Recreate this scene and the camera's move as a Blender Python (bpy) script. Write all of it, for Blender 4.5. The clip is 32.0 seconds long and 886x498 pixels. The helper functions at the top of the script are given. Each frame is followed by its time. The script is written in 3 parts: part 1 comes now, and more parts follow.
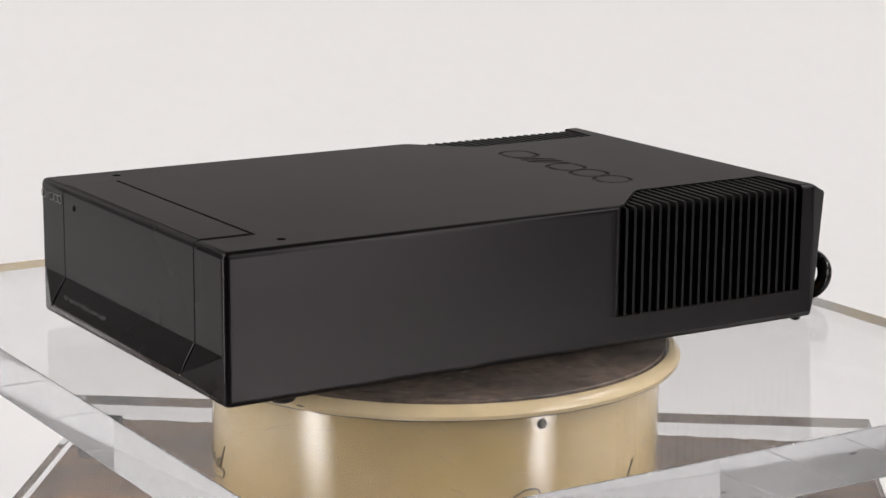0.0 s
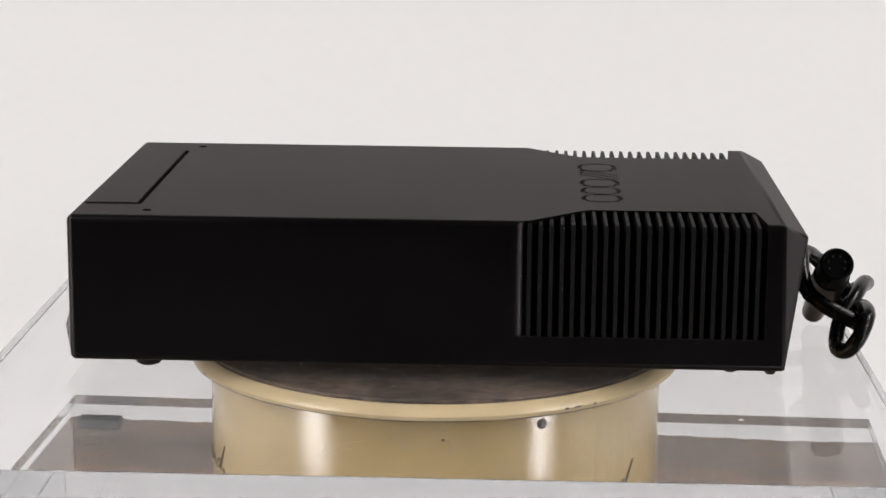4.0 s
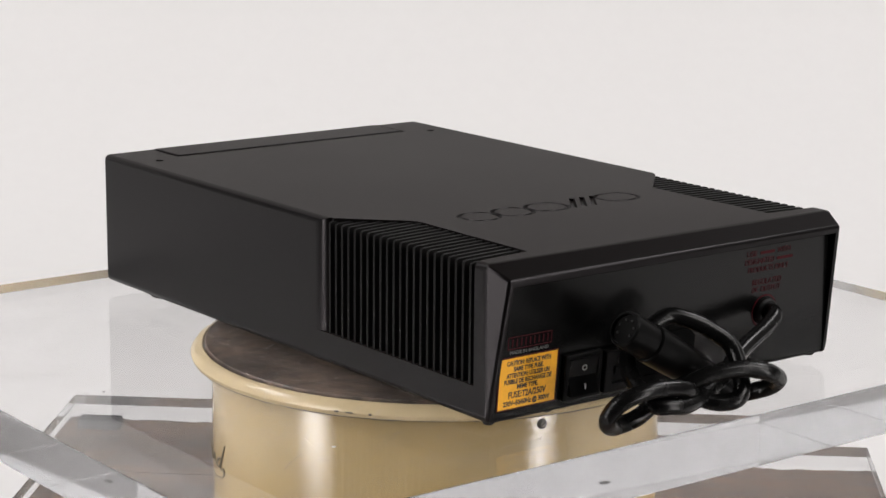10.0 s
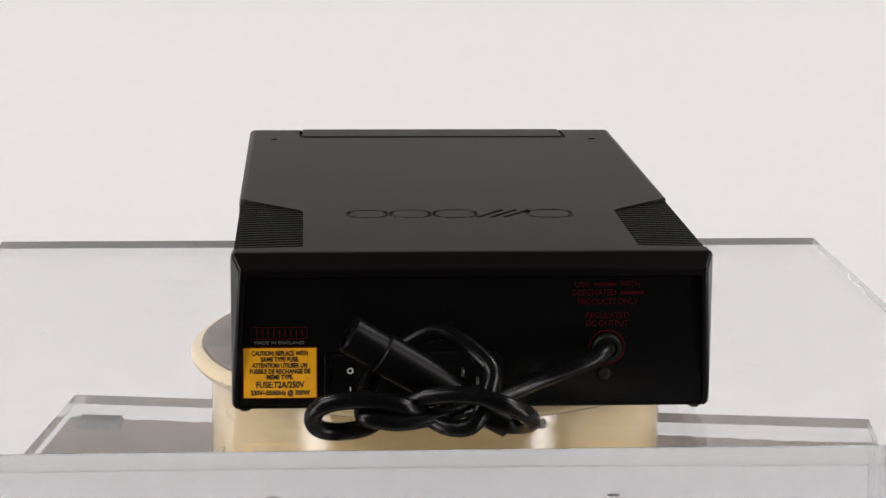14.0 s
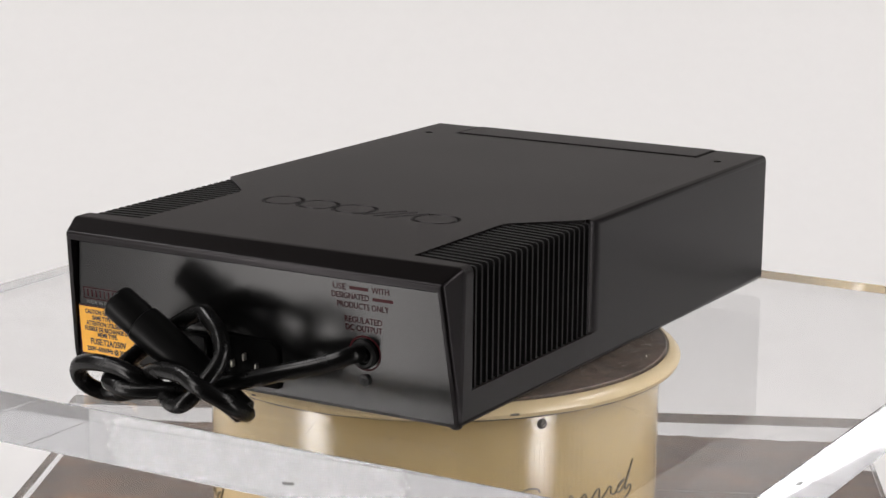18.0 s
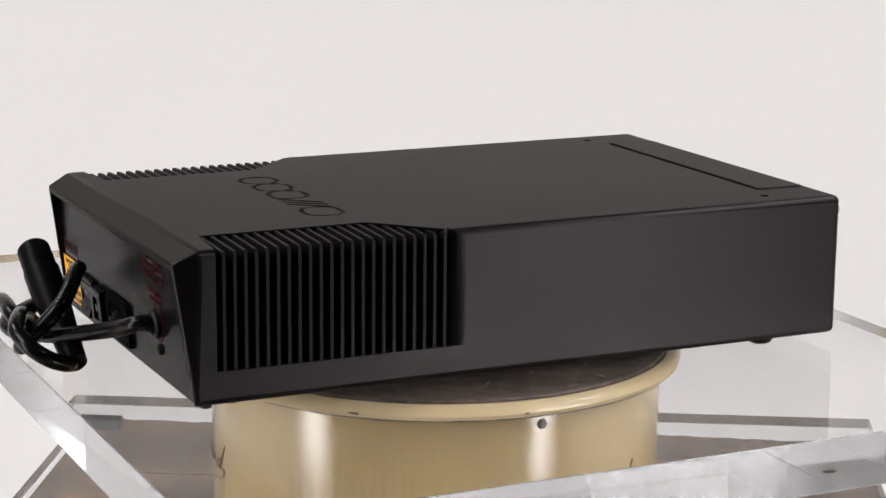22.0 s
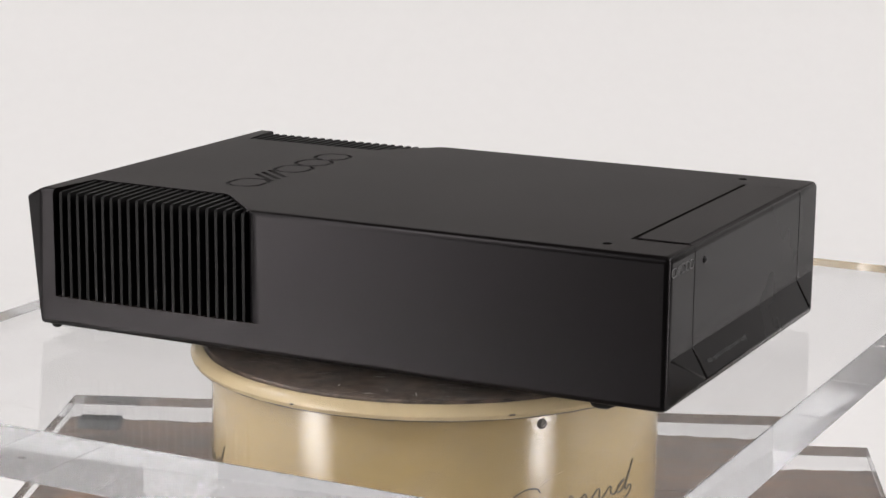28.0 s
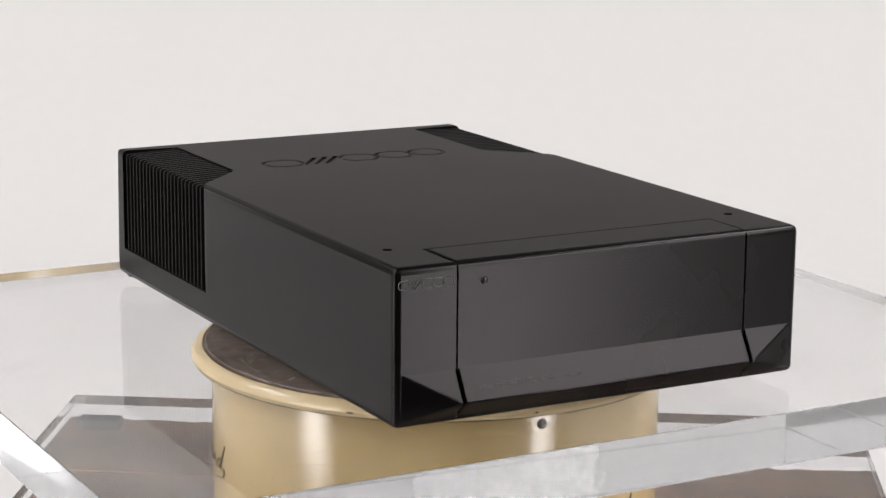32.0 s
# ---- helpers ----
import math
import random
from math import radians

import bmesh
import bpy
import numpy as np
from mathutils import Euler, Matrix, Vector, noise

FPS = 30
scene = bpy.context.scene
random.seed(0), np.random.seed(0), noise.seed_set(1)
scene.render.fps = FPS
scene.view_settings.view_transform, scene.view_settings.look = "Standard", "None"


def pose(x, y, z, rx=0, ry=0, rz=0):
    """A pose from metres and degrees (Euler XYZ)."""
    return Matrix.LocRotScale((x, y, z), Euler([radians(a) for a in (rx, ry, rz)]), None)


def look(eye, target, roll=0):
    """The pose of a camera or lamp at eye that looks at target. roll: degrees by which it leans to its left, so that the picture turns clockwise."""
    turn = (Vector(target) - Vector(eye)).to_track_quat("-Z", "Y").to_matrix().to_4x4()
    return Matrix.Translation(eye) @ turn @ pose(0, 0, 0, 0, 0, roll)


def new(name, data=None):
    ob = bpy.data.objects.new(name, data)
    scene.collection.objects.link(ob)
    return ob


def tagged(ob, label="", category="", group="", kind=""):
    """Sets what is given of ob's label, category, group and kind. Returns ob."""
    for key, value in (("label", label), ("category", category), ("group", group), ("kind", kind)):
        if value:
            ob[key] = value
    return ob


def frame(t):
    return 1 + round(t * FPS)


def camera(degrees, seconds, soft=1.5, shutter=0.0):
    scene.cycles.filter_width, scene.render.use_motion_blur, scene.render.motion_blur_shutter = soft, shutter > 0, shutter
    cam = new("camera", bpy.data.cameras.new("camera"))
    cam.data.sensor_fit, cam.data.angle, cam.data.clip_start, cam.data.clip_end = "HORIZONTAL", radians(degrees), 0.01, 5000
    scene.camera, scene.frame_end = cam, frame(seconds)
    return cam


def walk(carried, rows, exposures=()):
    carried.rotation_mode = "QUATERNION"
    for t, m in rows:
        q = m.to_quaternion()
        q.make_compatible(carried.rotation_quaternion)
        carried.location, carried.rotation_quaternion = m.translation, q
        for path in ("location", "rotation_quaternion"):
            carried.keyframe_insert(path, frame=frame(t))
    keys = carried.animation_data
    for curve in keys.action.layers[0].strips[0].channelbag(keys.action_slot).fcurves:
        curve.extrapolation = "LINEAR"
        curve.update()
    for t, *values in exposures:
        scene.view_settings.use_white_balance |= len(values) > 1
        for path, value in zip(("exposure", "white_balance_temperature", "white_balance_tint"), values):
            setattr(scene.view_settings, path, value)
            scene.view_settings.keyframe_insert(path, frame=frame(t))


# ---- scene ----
# metres; the turning axis stands at x = y = 0, the upper acrylic sheet's top is z = 0
EYE, AIM, ROLL, FOV = (0.0, -1.1005, 0.2804), (0.0033, -0.0256, 0.0465), 0.49, 23.34
cam = camera(FOV, 32.0)
walk(cam, [(0.0, look(EYE, AIM, ROLL)), (32.0, look(EYE, AIM, ROLL))])


def turn(t):
    """The turntable's angle in degrees at t seconds."""
    return 301.928 + t * (-8.6558 + t * (0.033041 + t * (-0.0016925 + t * 2.3847e-5)))


# ---------------------------------------------------------------- light
world = bpy.data.worlds.new("studio_air")
scene.world = world
world.use_nodes = True
world.node_tree.nodes["Background"].inputs[0].default_value = (1.0, 0.97, 0.94, 1)
world.node_tree.nodes["Background"].inputs[1].default_value = 0.02


def softbox(name, eye, aim, w, h, watts, colour=(1.0, 0.955, 0.935), shape="ELLIPSE"):
    d = bpy.data.lights.new(name, "AREA")
    d.shape, d.size, d.size_y, d.energy, d.color = shape, w, h, watts, colour
    ob = new(name, d)
    ob.matrix_basis = look(eye, aim)
    return tagged(ob, kind="structure")


for side, az, far in (("left", -60.5, 1.67), ("right", 52.5, 1.68)):
    power, wide = (15.5, 0.34) if side == "left" else (12.0, 0.21)
    x, y = far * math.sin(radians(az)), -far * math.cos(radians(az))
    softbox("strip_light_" + side, (x, y, -0.10), (0, 0, -0.10), wide, 1.5, power, shape="RECTANGLE")
    az += 14 if az > 0 else -3
    x, y = far * math.sin(radians(az)), -far * math.cos(radians(az))
    softbox("octabox_" + side, (x, y, 1.30), (0, 0, 0.0), 0.95, 0.95, 18.5)
# No such lamps known: an unseen overhead pair added to brighten the paper.
for side, sx in (("left", -1), ("right", 1)):
    softbox("added_backdrop_light_" + side, (sx * 1.8, 0.9, 2.42), (0, 1.1, -0.2), 1.2, 1.0, 43, (1.0, 0.97, 0.97), shape="RECTANGLE")
scene.view_settings.exposure = 0.0
scene.cycles.max_bounces = scene.cycles.glossy_bounces = scene.cycles.transmission_bounces = 24


# ---------------------------------------------------------------- materials
def mat(name, colour, rough=0.5, metal=0.0, grain=0.0, grain_size=400.0, bump=0.0, bump_size=900.0, stain=0.0, stain_size=20.0, coat=0.0, spec=0.5, rough_var=0.0, stretch=(1, 1, 1), graze=None, tint=None, sheen=None, span=(0.3, 0.7)):
    m = bpy.data.materials.new(name)
    m.use_nodes = True
    nt = m.node_tree
    b = nt.nodes["Principled BSDF"]
    b.inputs["Base Color"].default_value = (*colour, 1)
    b.inputs["Roughness"].default_value = rough
    b.inputs["Metallic"].default_value = metal
    b.inputs["Specular IOR Level"].default_value = spec
    b.inputs["Coat Weight"].default_value = coat
    b.inputs["Coat Roughness"].default_value = 0.04
    b.inputs["Coat IOR"].default_value = 1.9
    co = nt.nodes.new("ShaderNodeTexCoord")
    mp = nt.nodes.new("ShaderNodeMapping")
    mp.inputs["Scale"].default_value = stretch
    nt.links.new(co.outputs["Object"], mp.inputs[0])

    def noise_tex(size, detail=3.0):
        n = nt.nodes.new("ShaderNodeTexNoise")
        n.inputs["Scale"].default_value, n.inputs["Detail"].default_value = size, detail
        nt.links.new(mp.outputs[0], n.inputs["Vector"])
        return n.outputs["Fac"]

    def blend(fac, low, high):
        r = nt.nodes.new("ShaderNodeMapRange")
        r.inputs["From Min"].default_value, r.inputs["From Max"].default_value = span
        r.inputs["To Min"].default_value, r.inputs["To Max"].default_value = low, high
        nt.links.new(fac, r.inputs["Value"])
        return r.outputs[0]

    if sheen is not None:
        b.inputs["Sheen Weight"].default_value, b.inputs["Sheen Roughness"].default_value = sheen, 0.45
        b.inputs["Sheen Tint"].default_value = (1.0, 0.80, 0.77, 1)
    if tint is not None:
        b.inputs["Specular Tint"].default_value = (*tint, 1)
    if graze is not None:
        lw = nt.nodes.new("ShaderNodeLayerWeight")
        lw.inputs["Blend"].default_value = 0.5
        gr = nt.nodes.new("ShaderNodeMapRange")
        for key, v in zip(("From Min", "From Max", "To Min", "To Max"), (0.25, 0.75, spec, graze)):
            gr.inputs[key].default_value = v
        nt.links.new(lw.outputs["Facing"], gr.inputs["Value"])
        nt.links.new(gr.outputs[0], b.inputs["Specular IOR Level"])
    value = None
    for amount, size in ((grain, grain_size), (stain, stain_size)):
        if amount:
            v = blend(noise_tex(size), 1 - amount, 1 + amount)
            if value is None:
                value = v
            else:
                mu = nt.nodes.new("ShaderNodeMath")
                mu.operation = "MULTIPLY"
                nt.links.new(value, mu.inputs[0])
                nt.links.new(v, mu.inputs[1])
                value = mu.outputs[0]
    if value is not None:
        vm = nt.nodes.new("ShaderNodeVectorMath")
        vm.operation = "SCALE"
        vm.inputs[0].default_value = colour
        nt.links.new(value, vm.inputs["Scale"])
        nt.links.new(vm.outputs[0], b.inputs["Base Color"])
    if rough_var:
        nt.links.new(blend(noise_tex(stain_size * 2.3), rough - rough_var, rough + rough_var), b.inputs["Roughness"])
    if bump:
        bp = nt.nodes.new("ShaderNodeBump")
        bp.inputs["Strength"].default_value, bp.inputs["Distance"].default_value = bump, 0.0004
        nt.links.new(noise_tex(bump_size), bp.inputs["Height"])
        nt.links.new(bp.outputs[0], b.inputs["Normal"])
        if coat:
            nt.links.new(bp.outputs[0], b.inputs["Coat Normal"])
    return m


# Lid and sides share one paint; gloss and sheen carry each face's light.
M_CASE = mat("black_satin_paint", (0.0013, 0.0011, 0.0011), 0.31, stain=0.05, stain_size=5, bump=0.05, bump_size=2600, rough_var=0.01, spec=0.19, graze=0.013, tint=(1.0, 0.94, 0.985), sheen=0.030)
M_CASE_SIDE = mat("black_satin_side_gloss", (0.0013, 0.0011, 0.0011), 0.34, stain=0.05, stain_size=5, bump=0.05, bump_size=2600, rough_var=0.01, spec=0.21, tint=(1.0, 0.94, 0.985), sheen=0.003)
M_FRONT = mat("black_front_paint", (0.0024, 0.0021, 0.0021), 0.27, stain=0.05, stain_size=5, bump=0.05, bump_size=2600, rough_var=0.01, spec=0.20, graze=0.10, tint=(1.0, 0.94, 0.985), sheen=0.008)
M_PANEL = mat("black_panel_paint", (0.003, 0.003, 0.003), 0.22, grain=0.1, bump=0.05, bump_size=2600, rough_var=0.006, spec=0.25, graze=0.03)
M_FIN = mat("black_heatsink", (0.0085, 0.0082, 0.0083), 0.42, grain=0.1, bump=0.1, rough_var=0.03, spec=0.09, graze=0.03)
M_GROOVE = mat("dark_recess", (0.006, 0.006, 0.006), 0.7, grain=0.1)
# Same plastic with its gloss taken out, so the inlet stays in shade.
M_UNLIT = mat("unlit_black_plastic", (0.003, 0.003, 0.003), 0.9, grain=0.1, spec=0.05)
M_RUBBER = mat("black_rubber", (0.006, 0.006, 0.006), 0.5, grain=0.15, bump=0.1, spec=0.2)
M_PVC = mat("black_cable_plastic", (0.003, 0.003, 0.003), 0.25, spec=0.20, grain=0.1, bump=0.03, bump_size=700, stain=0.1, stain_size=60, rough_var=0.05)
M_PLASTIC = mat("black_moulded_plastic", (0.003, 0.003, 0.003), 0.32, spec=0.08, grain=0.1, bump=0.05)
M_LAMP = mat("smoked_lamp_lens", (0.035, 0.034, 0.036), 0.12, spec=0.6)
M_SCREW = mat("dull_steel", (0.22, 0.21, 0.19), 0.4, metal=0.9, grain=0.2)
M_BLACK_SCREW = mat("black_oxide_screw", (0.014, 0.014, 0.014), 0.4, metal=0.3, grain=0.1)
M_PRINT_GREY = mat("grey_print", (0.13, 0.13, 0.13), 0.5)
M_PRINT_FINE = mat("fine_grey_print", (0.055, 0.055, 0.057), 0.5)
M_PRINT_WHITE = mat("white_print", (0.62, 0.62, 0.60), 0.5)
M_PRINT_RED = mat("red_print", (0.046, 0.003, 0.006), 0.4, spec=0.1)
M_PRINT_DIM = mat("dim_grey_print", (0.06, 0.06, 0.06), 0.4, spec=0.2)
M_YELLOW = mat("yellow_label_paper", (0.83, 0.39, 0.003), 0.45, grain=0.05, stain=0.05, stain_size=90)
M_INK = mat("black_ink", (0.012, 0.011, 0.01), 0.5)
M_CREAM = mat("cream_enamel", (0.475, 0.346, 0.156), 0.38, grain=0.05, grain_size=160, stain=0.07, stain_size=14, bump=0.24, bump_size=900, spec=0.2, coat=1.0, rough_var=0.06)
M_CREAM_RIM = mat("cream_rim_enamel", (0.55, 0.435, 0.255), 0.34, grain=0.05, grain_size=160, stain=0.08, stain_size=22, bump=0.15, bump_size=260, spec=0.2, coat=0.4, rough_var=0.06)
M_DRUM_INK = mat("olive_brown_transfer", (0.12, 0.095, 0.052), 0.5, grain=0.2)
M_SCUFF = mat("pale_scuffed_enamel", (0.66, 0.53, 0.31), 0.45, grain=0.1)
M_CHIP = mat("chipped_bare_metal", (0.05, 0.045, 0.04), 0.5, grain=0.3)
M_DISC = mat("worn_brown_metal", (0.086, 0.060, 0.044), 0.50, metal=0.15, span=(0.36, 0.64), grain=0.45, grain_size=150, stain=0.45, stain_size=22, bump=0.15, bump_size=500, rough_var=0.1)
M_SCRATCH_BRIGHT = mat("bright_scratch", (0.75, 0.73, 0.7), 0.4, metal=0.6)
M_SCRATCH = mat("grey_scratch", (0.24, 0.225, 0.215), 0.7)
M_PAPER = mat("white_backdrop_paper", (0.79, 0.785, 0.78), 0.75, grain=0.006, grain_size=60, stain=0.006, stain_size=1.5)
M_FLOOR = mat("grey_studio_floor", (0.16, 0.155, 0.15), 0.6, grain=0.1, stain=0.1, stain_size=2.0)
M_WALL = mat("grey_studio_wall", (0.22, 0.215, 0.21), 0.8, grain=0.05, stain=0.05, stain_size=1.0)
# Black for the unseen room faces, set to keep reflections dark.
M_DARK = mat("dark_room_surround", (0.012, 0.012, 0.012), 0.9, grain=0.1, stain=0.1, stain_size=2.0)
M_PAD = mat("blue_grey_rubber_pad", (0.012, 0.016, 0.02), 0.7, grain=0.15, spec=0.2, graze=0.0)


def acrylic(name, tone, rough, blue=1.004, gloss=0.45, haze=(0.002, 0.042)):
    """Clear acrylic with a softened surface gloss and a thin film of dust and fine scuffs; inside, it still mirrors totally."""
    m = bpy.data.materials.new(name)
    m.use_nodes = True
    nt = m.node_tree
    nt.nodes.remove(nt.nodes["Principled BSDF"])
    made = []
    for kind in ("ShaderNodeBsdfRefraction", "ShaderNodeBsdfGlass"):
        n = nt.nodes.new(kind)
        n.inputs["Color"].default_value = (tone, tone * (1 + blue) / 2, tone * blue, 1)
        n.inputs["Roughness"].default_value, n.inputs["IOR"].default_value = rough, 1.49
        made.append(n)
    fr = nt.nodes.new("ShaderNodeFresnel")
    fr.inputs["IOR"].default_value = 1.49
    mr = nt.nodes.new("ShaderNodeMapRange")
    for key, v in zip(("From Min", "From Max", "To Min", "To Max"), (0.5, 0.9, gloss, 1.0)):
        mr.inputs[key].default_value = v
    mix = nt.nodes.new("ShaderNodeMixShader")
    nt.links.new(fr.outputs[0], mr.inputs["Value"])
    nt.links.new(mr.outputs[0], mix.inputs[0])
    nt.links.new(made[0].outputs[0], mix.inputs[1])
    nt.links.new(made[1].outputs[0], mix.inputs[2])
    co = nt.nodes.new("ShaderNodeTexCoord")
    mp = nt.nodes.new("ShaderNodeMapping")
    mp.inputs["Scale"].default_value, mp.inputs["Rotation"].default_value = (22, 60, 22), (0, 0, 0.5)
    ns = nt.nodes.new("ShaderNodeTexNoise")
    ns.inputs["Scale"].default_value, ns.inputs["Detail"].default_value, ns.inputs["Roughness"].default_value = 1.0, 5.0, 0.65
    dust = nt.nodes.new("ShaderNodeMapRange")
    for key, v in zip(("From Min", "From Max", "To Min", "To Max"), (0.35, 0.75, haze[0], haze[1])):
        dust.inputs[key].default_value = v
    df = nt.nodes.new("ShaderNodeBsdfDiffuse")
    df.inputs["Color"].default_value = (0.72, 0.71, 0.71, 1)
    top = nt.nodes.new("ShaderNodeMixShader")
    nt.links.new(co.outputs["Object"], mp.inputs[0])
    nt.links.new(mp.outputs[0], ns.inputs["Vector"])
    nt.links.new(ns.outputs["Fac"], dust.inputs["Value"])
    nt.links.new(dust.outputs[0], top.inputs[0])
    nt.links.new(mix.outputs[0], top.inputs[1])
    nt.links.new(df.outputs[0], top.inputs[2])
    nt.links.new(top.outputs[0], nt.nodes["Material Output"].inputs["Surface"])
    return m


def wood():
    m = mat("weathered_brown_wood", (0.096, 0.058, 0.036), 0.6, bump=0.3, bump_size=40, span=(0.4, 0.6), grain=0.52, grain_size=28, stain=0.36, stain_size=5, stretch=(1.2, 8, 8), spec=0.25, graze=0.0)
    return m


M_ACRYLIC, M_EDGE, M_WOOD = acrylic("clear_acrylic", 0.955, 0.0), acrylic("sawn_acrylic_edge", 0.92, 0.05, 1.02, 0.3, (0.11, 0.19)), wood()


# ---------------------------------------------------------------- mesh helpers
def mesh_of(bm, name, smooth=None):
    me = bpy.data.meshes.new(name)
    bmesh.ops.recalc_face_normals(bm, faces=bm.faces)
    bm.to_mesh(me)
    bm.free()
    if smooth is not None:
        flags = [pl.use_smooth for pl in me.polygons]
        if not any(flags):
            flags = [True] * len(flags)
        me.set_sharp_from_angle(angle=radians(smooth))
        me.polygons.foreach_set("use_smooth", flags)
    return me


def round_edges(bm, width, seg):
    """Rounds all edges; the plain faces stay flat."""
    made = set(bmesh.ops.bevel(bm, geom=list(bm.edges), offset=width, segments=seg, affect="EDGES", profile=0.5)["faces"])
    for f in bm.faces:
        f.smooth = f in made


def part(name, bm, material, parent, label="", smooth=30):
    me = bm if isinstance(bm, bpy.types.Mesh) else mesh_of(bm, name, smooth)
    if material is not None and not me.materials:
        me.materials.append(material)
    ob = new(name, me)
    ob.parent = parent
    return tagged(ob, label)


def thing(name, label, category, group="", kind=""):
    return tagged(new(name), label, category, group, kind)


def block(x0, x1, y0, y1, z0, z1, bevel=0.0, seg=2):
    bm = bmesh.new()
    bmesh.ops.create_cube(bm, size=1.0)
    bmesh.ops.transform(bm, matrix=Matrix.LocRotScale(((x0 + x1) / 2, (y0 + y1) / 2, (z0 + z1) / 2), None, (x1 - x0, y1 - y0, z1 - z0)), verts=bm.verts)
    if bevel:
        round_edges(bm, bevel, seg)
    return bm


def prism(points, axis, a, b, bevel=0.0, seg=2):
    """A polygon drawn in the plane across axis, drawn out from a to b. Its points are the two other coordinates in xyz order."""
    def place(u, v, w):
        return {"x": (w, u, v), "y": (u, w, v), "z": (u, v, w)}[axis]
    bm = bmesh.new()
    lo = [bm.verts.new(place(u, v, a)) for u, v in points]
    hi = [bm.verts.new(place(u, v, b)) for u, v in points]
    bm.faces.new(lo)
    bm.faces.new(hi[::-1])
    n = len(points)
    for i in range(n):
        bm.faces.new((lo[i], lo[(i + 1) % n], hi[(i + 1) % n], hi[i]))
    bmesh.ops.recalc_face_normals(bm, faces=bm.faces)
    if bevel:
        round_edges(bm, bevel, seg)
    return bm


def hull(points, bevel=0.0, seg=2):
    bm = bmesh.new()
    for q in points:
        bm.verts.new(q)
    bmesh.ops.convex_hull(bm, input=bm.verts)
    bmesh.ops.dissolve_limit(bm, angle_limit=radians(1), verts=bm.verts, edges=bm.edges)
    if bevel:
        round_edges(bm, bevel, seg)
    return bm


def soft_hull(points, width, seg, share):
    """A convex block whose edges are rounded by share(one end, other end) of the width."""
    me = mesh_of(hull(points), "block")
    soft = me.attributes.new("bevel_weight_edge", "FLOAT", "EDGE")
    for e in me.edges:
        soft.data[e.index].value = share(*[me.vertices[k].co for k in e.vertices])
    ob = new("block", me)
    mod = ob.modifiers.new("round", "BEVEL")
    mod.limit_method, mod.width, mod.segments, mod.use_clamp_overlap = "WEIGHT", width, seg, False
    out = bpy.data.meshes.new_from_object(ob.evaluated_get(bpy.context.evaluated_depsgraph_get()))
    bpy.data.objects.remove(ob)
    bpy.data.meshes.remove(me)
    if "bevel_weight_edge" in out.attributes:
        out.attributes.remove(out.attributes["bevel_weight_edge"])
    return out


def lathe(profile, steps=96, axis_m=None):
    """(radius, height) pairs turned round z; closed at both ends where the radius is 0."""
    bm = bmesh.new()
    rings = []
    for r, z in profile:
        if r < 1e-7:
            rings.append([bm.verts.new((0, 0, z))])
        else:
            rings.append([bm.verts.new((r * math.cos(2 * math.pi * k / steps), r * math.sin(2 * math.pi * k / steps), z)) for k in range(steps)])
    for a, b in zip(rings, rings[1:]):
        for k in range(steps):
            q = [a[k % len(a)], a[(k + 1) % len(a)], b[(k + 1) % len(b)], b[k % len(b)]]
            q = list(dict.fromkeys(q))
            if len(q) > 2:
                bm.faces.new(q)
    if axis_m is not None:
        bmesh.ops.transform(bm, matrix=axis_m, verts=bm.verts)
    return bm


def tube(points, radius, cyclic=False, res=6, order=3, steps=8, fill=True):
    """A round tube along a smooth line."""
    cu = bpy.data.curves.new("line", "CURVE")
    cu.dimensions, cu.bevel_depth, cu.bevel_resolution, cu.use_fill_caps = "3D", radius, res, fill
    sp = cu.splines.new("NURBS" if order > 2 else "POLY")
    sp.points.add(len(points) - 1)
    for q, c in zip(sp.points, points):
        q.co = (*c, 1)
    sp.use_cyclic_u = cyclic
    if order > 2:
        sp.order_u, sp.use_endpoint_u, sp.resolution_u = order, True, steps
    ob = bpy.data.objects.new("line", cu)
    me = bpy.data.meshes.new_from_object(ob)
    bpy.data.objects.remove(ob)
    bpy.data.curves.remove(cu)
    for pl in me.polygons:
        pl.use_smooth = True
    return me


def spline(points, n=10):
    """A line through all the points (Catmull-Rom)."""
    v = [Vector(q) for q in points]
    v = [2 * v[0] - v[1]] + v + [2 * v[-1] - v[-2]]
    out = []
    for i in range(1, len(v) - 2):
        a, b, c, d = v[i - 1:i + 3]
        for k in range(n):
            t = k / n
            out.append(0.5 * (2 * b + (c - a) * t + (2 * a - 5 * b + 4 * c - d) * t * t + (3 * b - a - 3 * c + d) * t ** 3))
    out.append(v[-2])
    return out


def letters(text, size, m, depth=0.00012, width=None, align="CENTER", bold=0.0):
    """Flat writing as a thin mesh in the plane of m (x to the right, y up)."""
    cu = bpy.data.curves.new("text", "FONT")
    cu.body, cu.size, cu.align_x, cu.align_y, cu.extrude = text, size, align, "CENTER", depth
    cu.resolution_u, cu.offset = 3, bold
    ob = bpy.data.objects.new("text", cu)
    me = bpy.data.meshes.new_from_object(ob)
    bpy.data.objects.remove(ob)
    bpy.data.curves.remove(cu)
    if width and len(me.vertices):
        xs = [q.co.x for q in me.vertices]
        me.transform(Matrix.Scale(width / (max(xs) - min(xs)), 4, (1, 0, 0)))
    me.transform(m)
    return me


